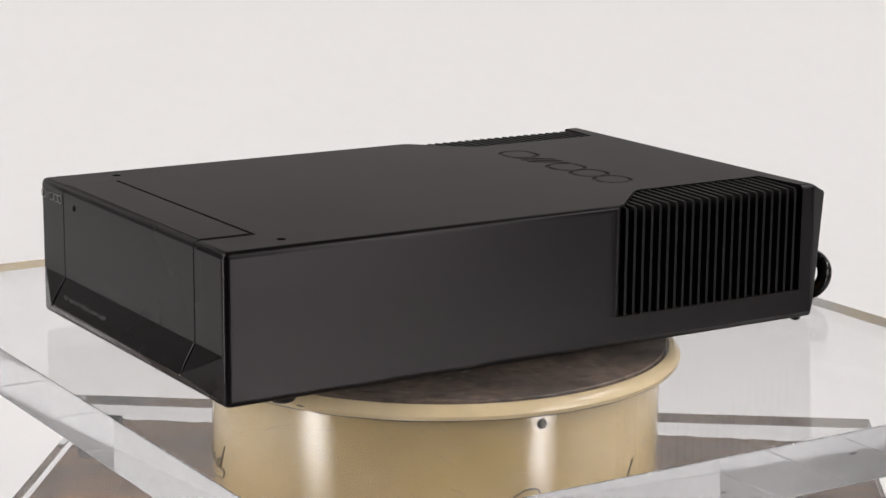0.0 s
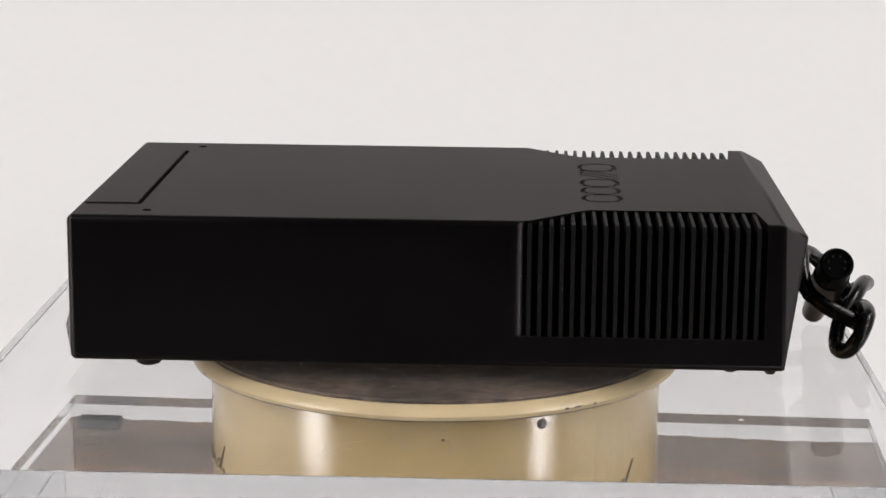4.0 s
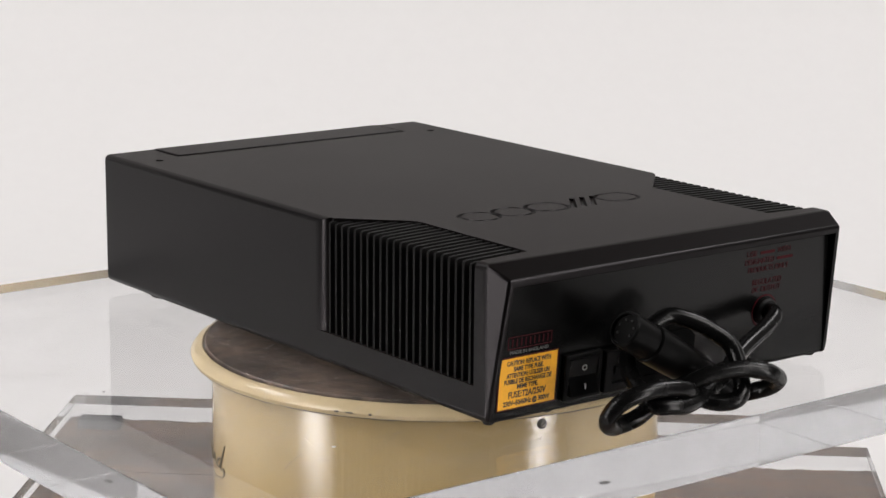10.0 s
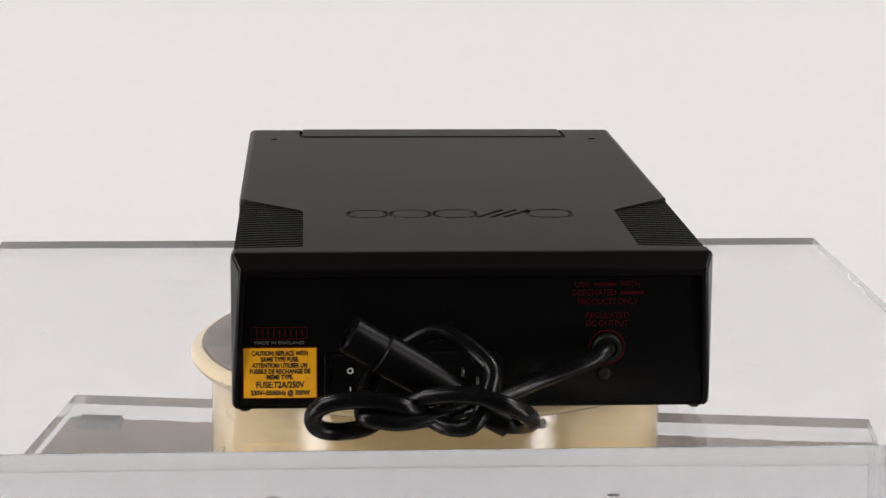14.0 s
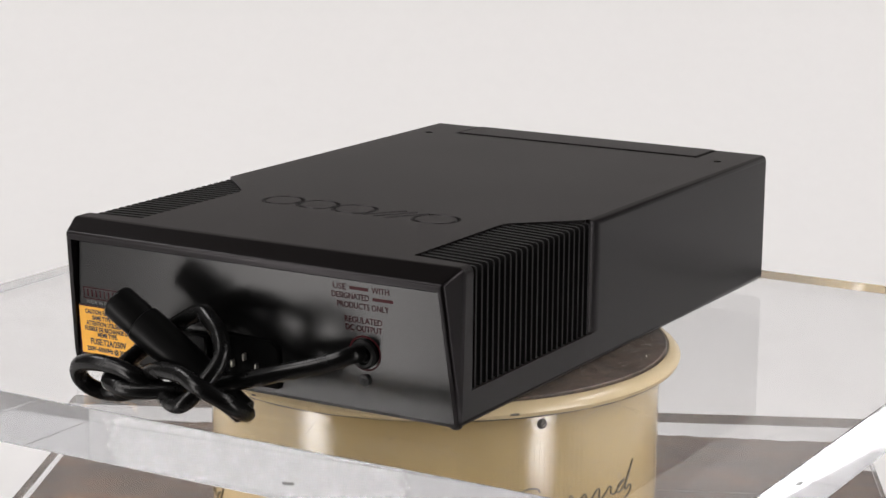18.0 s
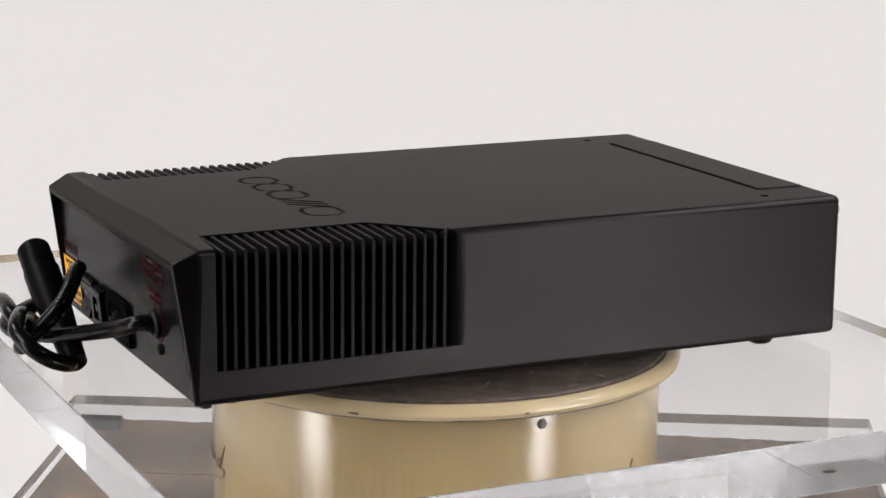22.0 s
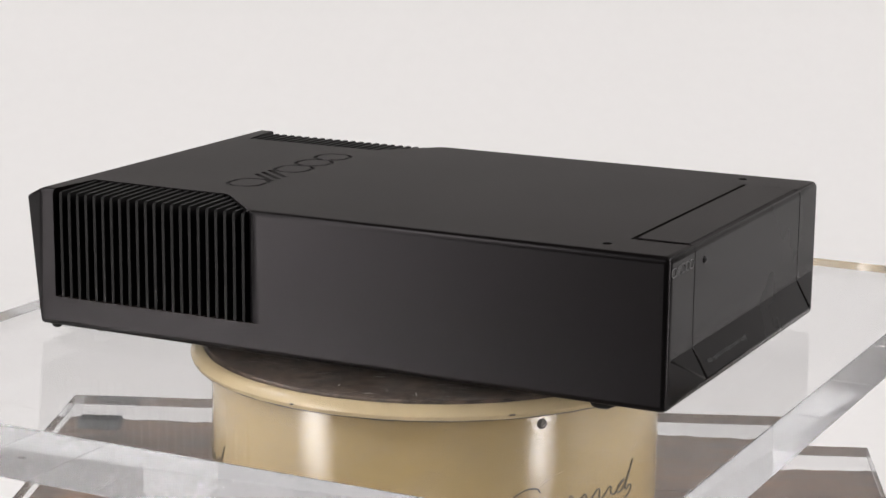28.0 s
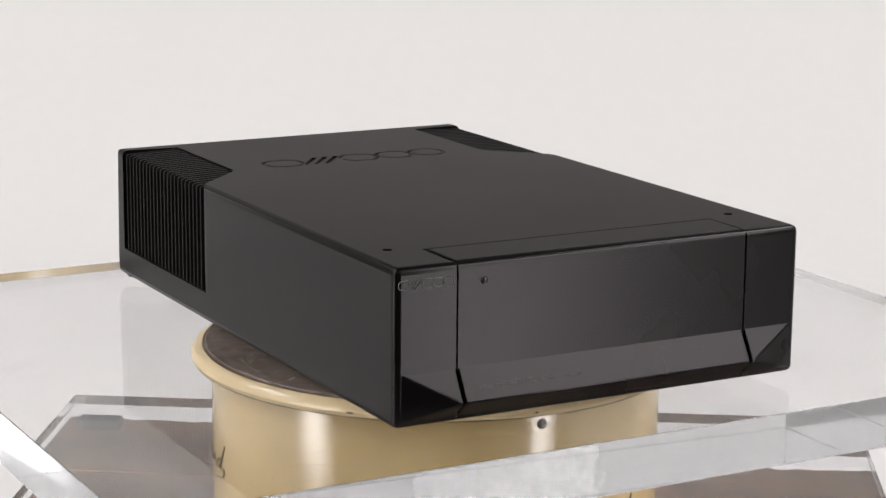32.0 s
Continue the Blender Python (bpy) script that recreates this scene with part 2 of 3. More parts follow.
def carve(bm, cutters):
    """The mesh of bm with the cutters (bmeshes or meshes) taken out of it."""
    scrap = []

    def temp(data):
        me = data if isinstance(data, bpy.types.Mesh) else mesh_of(data, "cut")
        ob = new("cut", me)
        scrap.append((ob, me))
        return ob
    base = temp(bm)
    for c in cutters:
        mod = base.modifiers.new("cut", "BOOLEAN")
        mod.operation, mod.solver, mod.object = "DIFFERENCE", "EXACT", temp(c)
    dg = bpy.context.evaluated_depsgraph_get()
    out = bpy.data.meshes.new_from_object(base.evaluated_get(dg))
    for ob, me in scrap:
        bpy.data.objects.remove(ob)
        bpy.data.meshes.remove(me)
    return out


def shade(me, angle=30):
    """Smooth roundings, flat plain faces."""
    me.set_sharp_from_angle(angle=radians(angle))
    for pl in me.polygons:
        v = [me.vertices[i].co for i in pl.vertices]
        rim = sum((a - b).length for a, b in zip(v, v[1:] + v[:1]))
        plain = pl.area > 2.5e-4 and pl.area > 0.004 * rim * rim
        pl.use_smooth = not plain and max(abs(c) for c in pl.normal) < 0.9995
    return me


def clear_sheet(bm):
    """A sheet with polished faces and finely sawn edges."""
    me = mesh_of(bm, "sheet")
    me.materials.append(M_ACRYLIC)
    me.materials.append(M_EDGE)
    for pl in me.polygons:
        pl.material_index = 0 if abs(pl.normal.z) > 0.9 else 1
    return me


# ---------------------------------------------------------------- the studio
FLOOR = -0.205
ROOM = -1.0


def studio():
    bm = bmesh.new()
    prof = [(-0.29, FLOOR - 0.3), (-0.29, FLOOR - 0.02), (-0.27, FLOOR), (0.95, FLOOR)]
    for k in range(1, 25):
        a = k / 24 * math.pi / 2
        prof.append((0.95 + 0.7 * math.sin(a), FLOOR + 0.7 - 0.7 * math.cos(a)))
    prof.append((1.65, 1.3))
    lo = [bm.verts.new((-2.35, y, z)) for y, z in prof]
    hi = [bm.verts.new((2.35, y, z)) for y, z in prof]
    for i in range(len(prof) - 1):
        bm.faces.new((lo[i], lo[i + 1], hi[i + 1], hi[i]))
    tagged(part("backdrop", bm, M_PAPER, None, "seamless white studio paper sweeping up from the table", 60), category="backdrop", kind="structure")
    tagged(part("table_block", block(-2.3, 2.3, -0.27, 0.95, ROOM, FLOOR - 0.012), M_WALL, None, "plain plinth under the white paper"), category="plinth", kind="structure")
    # Unseen enclosure, added; its dark faces keep the casing's reflections black.
    for name, b, m in (
        ("wall_west", block(-2.5, -2.4, -0.7, 1.9, ROOM, 2.5), M_WALL),
        ("wall_east", block(2.4, 2.5, -0.7, 1.9, ROOM, 2.5), M_WALL),
        ("wall_west_front", block(-2.5, -2.4, -2.5, -0.7, ROOM, 2.5), M_DARK),
        ("wall_east_front", block(2.4, 2.5, -2.5, -0.7, ROOM, 2.5), M_DARK),
        ("wall_north", block(-2.4, 2.4, 1.8, 1.9, ROOM, 2.5), M_DARK),
        ("wall_south", block(-2.4, 2.4, -2.5, -2.4, ROOM, 2.5), M_DARK),
        ("ceiling", block(-2.5, 2.5, -2.5, 1.9, 2.5, 2.6), M_DARK),
        ("floor", block(-2.5, 2.5, -2.5, 1.9, ROOM - 0.1, ROOM), M_FLOOR),
    ):
        tagged(part(name, b, m, None), "plain " + name.split("_")[0] + " added out of view around the set", name.split("_")[0], kind="structure")


# ---------------------------------------------------------------- base: wooden board, lower sheet, drum
SHEET_X, SHEET_Y, SHEET_H = 0.2548, 0.2168, 0.025
LOW_TOP = -0.129
BASE_TURN = -4.6


def base():
    spot = pose(0.0025, 0.004, 0, 0, 0, BASE_TURN)
    board = thing("wooden_board", "weathered brown wooden board lying on the white paper", "board")
    rng = random.Random(13)
    for k in range(4):
        w = (2 * SHEET_Y - 0.005) / 4
        near, far = -SHEET_Y + k * w + 0.0006, -SHEET_Y + (k + 1) * w - 0.0006
        near_w, far_w = (0.0035 if k == 0 else 0.0002), (0.0035 if k == 3 else 0.0002)
        x0, x1 = -0.2575 + rng.uniform(0, 0.002), 0.2625 - rng.uniform(0, 0.003)
        n = 120
        line = [(x0 + (x1 - x0) * i / n, near + near_w * rng.random() + 0.6 * near_w * math.sin(i * 0.17)) for i in range(n + 1)]
        line += [(x1 - (x1 - x0) * i / n, far - far_w * rng.random() - 0.6 * far_w * math.sin(i * 0.14)) for i in range(n + 1)]
        part("plank", prism(line, "z", FLOOR, LOW_TOP - SHEET_H - 0.0065), M_WOOD, board)
    board.matrix_basis = spot
    sheet = thing("acrylic_base_sheet", "thick clear acrylic sheet carrying the cream drum", "acrylic sheet")
    ob = part("sheet", clear_sheet(block(-SHEET_X, SHEET_X, -SHEET_Y, SHEET_Y, LOW_TOP - SHEET_H, LOW_TOP, 0.0004, 1)), None, sheet)
    ob.visible_shadow = False
    sheet.matrix_basis = spot
    for x, y in ((-0.231, 0.190), (-0.215, -0.190), (0.19, -0.19), (0.1, 0.1)):
        pad = tagged(part("rubber_pad", block(-0.0145, 0.0125, -0.006, 0.006, LOW_TOP - SHEET_H - 0.0065, LOW_TOP - SHEET_H, 0.001), M_PAD, None, "small blue-grey rubber pad under the acrylic sheet"), category="pad", group="pads under the lower sheet")
        pad.matrix_basis = spot @ pose(x, y, 0)


DRUM_R = 0.1185
DRUM_TOP = -0.0342


def on_drum(a, z, out=0.0):
    """A spot on the drum's side, a degrees to the right of the front."""
    return Vector(((DRUM_R + out) * math.sin(radians(a)), -(DRUM_R + out) * math.cos(radians(a)), z))


def script_mark(a0, a1, z):
    """A flowing pen line on the drum's side: a tall opening loop, a row of low waves, a tall closing stroke and a tail; no letters."""
    line = [(a0 + 6.5, 10.5), (a0 + 5, 12.8), (a0 + 2, 12.6), (a0 - 0.5, 9), (a0 - 1.2, 4), (a0 + 0.5, 0.4), (a0 + 3.5, 0.6), (a0 + 5.6, 4.4), (a0 + 4.2, 6.2), (a0 + 6.6, 5.6), (a0 + 7.4, 0.8)]
    x = a0 + 9
    step = (a1 - 5.5 - x) / 5
    for k in range(5):
        for da, h in ((0.0, 0.3), (0.26, 2.6), (0.50, 5.2), (0.68, 4.6), (0.78, 1.6)):
            line.append((x + (k + da) * step, h * (1.12 if k % 2 else 0.95)))
    line += [(a1 - 4.8, 0.4), (a1 - 3.2, 3.6), (a1 - 1.6, 5.8), (a1 - 3.4, 4.6), (a1 - 4.0, 1.4), (a1 - 2.6, 0.2), (a1 - 0.9, 3.2), (a1 + 0.1, 9.0), (a1 + 0.8, 14.0), (a1 + 0.4, 9.0), (a1 - 0.5, 2.0), (a1 + 0.2, 0.2), (a1 + 1.6, 1.6),
             (a1 + 2.5, 0.2), (a1 + 2.1, -2.6), (a1 - 0.5, -4.6), (a1 - 7, -6.2), (a0 + 14, -7.2), (a0 + 5, -7.0)]
    return tube(spline([on_drum(a + 0.16 * h, z + 0.001 * h, 0.0002) for a, h in line], 7), 0.00046, order=2, res=2)


def drum():
    d = thing("turntable_drum", "cream enamelled metal turntable drum with a scripted trade mark", "turntable")
    prof = [(0, LOW_TOP), (DRUM_R - 0.001, LOW_TOP), (DRUM_R, LOW_TOP + 0.001), (DRUM_R, DRUM_TOP - 0.0012), (DRUM_R - 0.0012, DRUM_TOP), (0, DRUM_TOP)]
    part("body", lathe(prof, 160), M_CREAM, d)
    for a0, a1 in ((-107, -68.2), (17.5, 54.1), (137.5, 176)):
        part("trade_mark", script_mark(a0, a1, -0.0852), M_DRUM_INK, d, "olive brown scripted trade mark")
    for a in (25.8, 145.8, 265.8):
        m = Matrix.Translation(on_drum(a, DRUM_TOP - 0.0062)) @ Matrix.Rotation(radians(a), 4, "Z") @ Matrix.Rotation(radians(90), 4, "X")
        s = part("screw", lathe([(0, 0.0012), (0.0012, 0.0012), (0.0026, 0.0003), (0.0027, -0.0004), (0, -0.0004)], 20, m), M_SCREW, d, "small dull steel screw")
        bar = block(-0.0019, 0.0019, -0.0003, 0.0003, 0.0008, 0.00135)
        bmesh.ops.transform(bar, matrix=m @ pose(0, 0, 0, 0, 0, 30), verts=bar.verts)
        part("screw_slot", bar, M_CHIP, s)
    rng = random.Random(4)
    bm = bmesh.new()
    for k in range(30):
        a, z, r = rng.uniform(-180, 180), rng.uniform(LOW_TOP + 0.02, DRUM_TOP - 0.004), rng.choice((0.0002, 0.0003, 0.0005, 0.0008))
        c = [bm.verts.new(on_drum(a + math.degrees(r * rng.uniform(0.6, 1.6) * math.cos(q * 1.047) / DRUM_R), z + r * rng.uniform(0.5, 1.1) * math.sin(q * 1.047), 0.00015)) for q in range(6)]
        bm.faces.new(c)
    tagged(part("paint_chip", bm, M_CHIP, d, "tiny dark chips in the enamel"), kind="stuff")
    bm = bmesh.new()
    for k in range(11):
        a, h, way = rng.uniform(-100, 100), rng.uniform(LOW_TOP + 0.03, DRUM_TOP - 0.008), rng.gauss(-0.05, 0.10)
        long, w, bend = rng.choice((1.5, 3.0, 5.0, 8.0)), rng.uniform(0.00005, 0.00012), rng.gauss(0, 0.05)
        pts = [(a + long * q, h + 0.00207 * long * (way * q + bend * q * q)) for q in (-1, -0.6, -0.2, 0.2, 0.6, 1)]
        for k2, ((a0, h0), (a1, h1)) in enumerate(zip(pts, pts[1:])):
            w0, w1 = w * (0.2 if k2 == 0 else 1), w * (0.2 if k2 == 4 else 1)
            bm.faces.new([bm.verts.new(on_drum(*q, 0.00012)) for q in ((a0, h0 - w0), (a1, h1 - w1), (a1, h1 + w1), (a0, h0 + w0))])
    tagged(part("scuff", bm, M_SCUFF, d, "faint pale scuffs in the enamel"), kind="stuff")
    return d


RIM_R = 0.1292


def platter():
    d = thing("turntable_platter", "cream rimmed round turntable platter with a scratched brown metal top", "turntable platter")
    z = -SHEET_H
    rim = [(0.1224, z - 0.0060), (0.1225, z - 0.0022), (0.1232, z - 0.0015), (0.1256, z - 0.0022), (0.1278, z - 0.0040), (RIM_R, z - 0.0060), (0.1286, z - 0.0078), (0.1266, z - 0.0088), (0.1224, z - 0.0092), (0.1224, z - 0.0060)]
    part("rim", lathe(rim, 160), M_CREAM_RIM, d)
    part("disc", lathe([(0, z - 0.0002), (0.1212, z - 0.0002), (0.1217, z - 0.0007), (0.1217, z - 0.009), (0, z - 0.009)], 160), M_DISC, d, "scratched dark brown metal disc")
    rng = random.Random(9)
    bm = bmesh.new()
    for k in range(260):
        r, a = 0.116 * math.sqrt(rng.random()), rng.uniform(0, 6.28)
        ln, w, h = rng.choice((0.0005, 0.0007, 0.001, 0.002, 0.004)), rng.uniform(0.00010, 0.00034), a + 1.57 + rng.gauss(0, 0.9)
        c, e = Vector((r * math.cos(a), r * math.sin(a), z - 0.0001)), Vector((math.cos(h), math.sin(h), 0))
        n = Vector((-e.y, e.x, 0)) * w
        if (c + e * ln).length > 0.119 or (c - e * ln).length > 0.119:
            continue
        bm.faces.new([bm.verts.new(v) for v in (c - e * ln - n * 0.2, c - n, c + e * ln, c + n)])
    tagged(part("scratch", bm, M_SCRATCH_BRIGHT, d, "fine bright scratches in the metal"), kind="stuff")
    bm = bmesh.new()
    # Thin dark strips form a broken line under the rim; larger chips follow.
    for k in range(110):
        a, w, dz = rng.uniform(0, 6.28), rng.uniform(0.006, 0.05), rng.uniform(-0.00012, 0.00012)
        zz = z - 0.0085 + dz
        for s in range(6):
            q = []
            for f, t in ((s / 6, -1), ((s + 1) / 6, -1), ((s + 1) / 6, 1), (s / 6, 1)):
                b = a + w * (f - 0.5) * 6
                th = 0.00018 * math.sin(math.pi * f) * t
                q.append(bm.verts.new((0.1279 * math.cos(b), 0.1279 * math.sin(b), zz + th)))
            bm.faces.new(q)
    for a, wide in ((0.55, 0.012), (0.60, 0.020), (0.68, 0.010), (1.35, 0.016), (2.4, 0.024), (3.05, 0.012), (3.9, 0.018), (4.6, 0.010), (5.2, 0.022)):
        c = [((0.1294 - 0.0002 * (q % 2)), a + wide * math.cos(q * 1.05), z - 0.0060 + 0.0006 * math.sin(q * 1.05) * rng.uniform(0.6, 1.2)) for q in range(6)]
        bm.faces.new([bm.verts.new((r * math.cos(b), r * math.sin(b), h)) for r, b, h in c])
    tagged(part("paint_chip", bm, M_CHIP, d, "dark chips and a broken dark line along the rim"), kind="stuff")
    return d


def top_sheet():
    d = thing("acrylic_turntable_sheet", "thick clear acrylic sheet on the turntable, lightly scratched", "acrylic sheet")
    ob = part("sheet", clear_sheet(block(0.002 - SHEET_X, 0.002 + SHEET_X, 0.001 - SHEET_Y, 0.001 + SHEET_Y, -SHEET_H, 0, 0.0004, 1)), None, d)
    ob.visible_shadow = False
    rng = random.Random(21)
    bm = bmesh.new()
    for k in range(330):
        x, y, h = rng.uniform(-0.24, 0.24), rng.uniform(-0.207, 0.207), rng.uniform(0, 6.28)
        ln, w = rng.choice((0.001, 0.0015, 0.003, 0.003, 0.006, 0.011)), rng.uniform(0.00005, 0.00012)
        bend = rng.gauss(0, 0.12)
        pts = [Vector((x + ln * s * math.cos(h + bend * s), y + ln * s * math.sin(h + bend * s), 0.00006)) for s in (-1, -0.4, 0.3, 1)]
        for a, b in zip(pts, pts[1:]):
            n = Vector((-(b - a).y, (b - a).x, 0)).normalized() * w
            bm.faces.new([bm.verts.new(v) for v in (a - n, b - n, b + n, a + n)])
    for k in range(24):
        x, y, r = rng.uniform(-0.24, 0.24), rng.uniform(-0.207, 0.207), rng.uniform(0.0002, 0.0006)
        bm.faces.new([bm.verts.new((x + r * math.cos(q), y + r * 0.8 * math.sin(q), 0.00006)) for q in (0, 1, 2, 3, 4, 5)])
    tagged(part("scratch", bm, M_SCRATCH, d, "fine dark scratches and specks"), kind="stuff")
    for name, x, y, r, m, words in (("dust_speck", 0.1648, 0.1448, 0.0011, M_PRINT_WHITE, "white speck of dust"), ("dark_speck", 0.2040, 0.0115, 0.0008, M_INK, "tiny black speck")):
        part(name, lathe([(r, 0.00005), (r * 0.8, 0.0002), (0, 0.0003)], 10, pose(x, y, 0)), m, d, words)
    return d


# ---------------------------------------------------------------- the power supply unit
UX, UY = -0.0061, 0.0074
W2, FRONT, Z0, Z1 = 0.1078, -0.1812, 0.0050, 0.0768
SEAM = 0.077
PANEL_Y = 0.1638
G_LO, G_B = 0.0207, 0.1525


TILT = 5.0


def panel_y(z):
    """Where the leaning rear panel stands at height z."""
    return PANEL_Y + (z - 0.0068) * math.tan(radians(TILT))


def rear(x, z, out=0.0):
    """On the rear panel; letters there read from behind, so their x runs to -x."""
    return Matrix.Translation((x, PANEL_Y + out, z)) @ Matrix(((-1, 0, 0, 0), (0, 0, 1, 0), (0, 1, 0, 0), (0, 0, 0, 1)))


def capsule(x0, x1, y0, y1, n=5):
    """The outline of a rounded rectangle."""
    r = min(x1 - x0, y1 - y0) * 0.42
    pts = []
    for cx, cy, a0 in ((x1 - r, y1 - r, 0), (x0 + r, y1 - r, 90), (x0 + r, y0 + r, 180), (x1 - r, y0 + r, 270)):
        for k in range(n + 1):
            a = radians(a0 + 90 * k / n)
            pts.append((cx + r * math.cos(a), cy + r * math.sin(a)))
    return pts


MARK_Y0, MARK_Y1 = 0.0680, 0.0866
MARK_LOOPS = ((-0.0541, -0.0325), (-0.0078, 0.0128), (0.0145, 0.0336), (0.0354, 0.0541))
MARK_BARS = (-0.0275, -0.0210, -0.0145)


def grille_cutter(s):
    plan = [(0.0757, 0.1510), (0.0757, 0.0720), (0.0762, 0.0695), (0.0775, 0.0672), (0.0800, 0.0645), (0.1040, 0.0405)]
    plan += [(0.1040 + (W2 - 0.1040) * math.sin(radians(a)), 0.0305 + 0.0080 * math.cos(radians(a))) for a in range(0, 91, 9)]
    plan += [(0.13, 0.0305), (0.13, 0.1555), (0.1075, 0.1540)]
    return prism([(s * x, y) for x, y in plan], "z", G_LO, 0.12)


def fin_mesh(s):
    """One fin, a wedge all round: broad at the root, a narrow flat edge along the side and the top."""
    foot = G_LO - 0.002
    outer = [(0.1069, foot), (0.1069, 0.0737), (0.1065, 0.0749), (0.1053, 0.0754), (0.0900, 0.0759), (0.0745, 0.0763)]
    root = [(0.0975, foot), (0.0975, 0.0650), (0.0970, 0.0662), (0.0960, 0.0668), (0.0880, 0.0668), (0.0745, 0.0668)]
    bm = bmesh.new()
    rows = [[bm.verts.new((s * x, y, z)) for x, z in line] for line, y in ((root, -0.00240), (outer, -0.00080), (outer, 0.00080), (root, 0.00240))]
    for p, q in zip(rows, rows[1:]):
        for k in range(len(p) - 1):
            bm.faces.new((p[k], p[k + 1], q[k + 1], q[k]))
    for k in (0, -1):
        bm.faces.new([r[k] for r in rows])
    return mesh_of(bm, "fin", 20)


def casing(u):
    corners = []
    for s in (-1, 1):
        corners += [(s * W2, FRONT, Z0), (s * W2, FRONT, Z1), (s * W2, 0.1612, Z1), (s * W2, 0.1640, Z0), (s * 0.1035, 0.1735, 0.0710)]
    body = soft_hull(corners, 0.0032, 5, lambda a, b: 0.4 if min(a.y, b.y) > 0.1 else 1.0)
    cut = [grille_cutter(1), grille_cutter(-1)]
    # recess of the rear panel, opening outwards and through the bottom edge
    inn = [(-0.1003, 0.0668), (0.1003, 0.0668), (0.1052, 0.0), (-0.1052, 0.0)]
    out = [(-0.1030, 0.0702), (0.1030, 0.0702), (0.1058, 0.0), (-0.1058, 0.0)]
    cut.append(hull([(x, panel_y(z) - 0.0012, z) for x, z in inn] + [(x, 0.190, z) for x, z in out]))
    # seams of the front flap
    g = 0.0005
    for s in (-1, 1):
        cut.append(block(s * SEAM - g, s * SEAM + g, FRONT - 0.01, FRONT + 0.0022, 0.0, Z1 - 0.0012))
        cut.append(block(s * SEAM - g, s * SEAM + g, FRONT + 0.001, -0.1512, Z1 - 0.0006, 0.09))
        cut.append(block(*sorted((s * (SEAM - g), s * (SEAM + 0.0011))), FRONT + 0.0045, -0.1500, Z1 - 0.0022, 0.09))
        cut.append(lathe([(0, 0.06), (0.0024, 0.06), (0.0024, 0.09), (0, 0.09)], 24, pose(s * 0.0927, -0.1446, 0)))
    cut.append(block(-SEAM - 0.0011, SEAM + 0.0011, -0.1521, -0.1499, Z1 - 0.0022, 0.09))
    # sunk trade mark on the lid: plain loops and slanted bars
    for x0, x1 in MARK_LOOPS:
        cut.append(tube([(x, y, Z1) for x, y in capsule(x0, x1, MARK_Y0, MARK_Y1)], 0.0012, cyclic=True, order=2, res=1))
    for x in MARK_BARS:
        cut.append(tube([(x - 0.0070, MARK_Y0, Z1), (x + 0.0070, MARK_Y1, Z1)], 0.0014, order=2, res=1))
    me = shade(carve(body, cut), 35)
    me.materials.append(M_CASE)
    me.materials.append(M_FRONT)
    me.materials.append(M_CASE_SIDE)
    # Front, sides and lid split by face direction, each gloss tuned to its light.
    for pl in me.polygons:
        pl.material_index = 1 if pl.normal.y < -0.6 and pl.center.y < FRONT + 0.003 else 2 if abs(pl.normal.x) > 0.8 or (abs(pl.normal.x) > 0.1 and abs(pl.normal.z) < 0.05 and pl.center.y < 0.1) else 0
    body = part("casing", me, None, u, "satin black metal casing")
    # the lid of the front flap stands a little proud
    part("flap_lid", block(-SEAM + 0.0008, SEAM - 0.0008, FRONT + 0.0030, -0.1522, Z1 - 0.0002, Z1 + 0.0004, 0.0003, 1), M_CASE, u)
    # chin along the lower front edge: middle and two corner wedges
    crease, tip_y, tip_z, low = 0.0300, -0.1892, 0.0150, 0.0072
    y = FRONT + 0.0004
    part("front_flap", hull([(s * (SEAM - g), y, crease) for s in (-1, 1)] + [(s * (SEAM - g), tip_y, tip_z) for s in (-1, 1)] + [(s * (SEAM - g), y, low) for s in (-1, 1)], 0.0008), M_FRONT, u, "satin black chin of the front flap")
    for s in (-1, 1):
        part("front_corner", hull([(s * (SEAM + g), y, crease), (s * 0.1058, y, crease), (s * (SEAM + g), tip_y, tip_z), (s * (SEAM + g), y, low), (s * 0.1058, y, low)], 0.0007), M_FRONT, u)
    # heatsinks
    for s in (-1, 1):
        core = part("heatsink", block(*sorted((s * 0.074, s * 0.0978)), 0.0372, G_B, G_LO - 0.001, 0.0670), M_FIN, u, "black finned heatsink let into the corner")
        fm = fin_mesh(s)
        fm.materials.append(M_FIN)
        for k in range(22):
            f = part("fin", fm, None, core)
            f.location = (0, 0.0409 + k * 0.00519, 0)
    return body


def feet(u):
    for x, y, r in ((-0.0930, -0.1450, 0.0072), (0.0930, -0.1450, 0.0072), (-0.088, 0.140, 0.0045), (0.088, 0.140, 0.0045)):
        part("foot", lathe([(0, 0.0), (r * 0.55, 0.0), (r * 0.8, 0.0009), (r * 0.95, 0.0026), (r, 0.0065), (0, 0.0065)], 28, pose(x, y, 0)), M_RUBBER, u, "round black rubber foot")
    for s in (-1, 1):
        part("stud", lathe([(0, 0.0030), (0.0020, 0.0030), (0.0028, 0.0038), (0.0028, 0.0065), (0, 0.0065)], 20, pose(s * 0.1020, 0.1578, 0)), M_RUBBER, u, "small black stud under the rear edge")


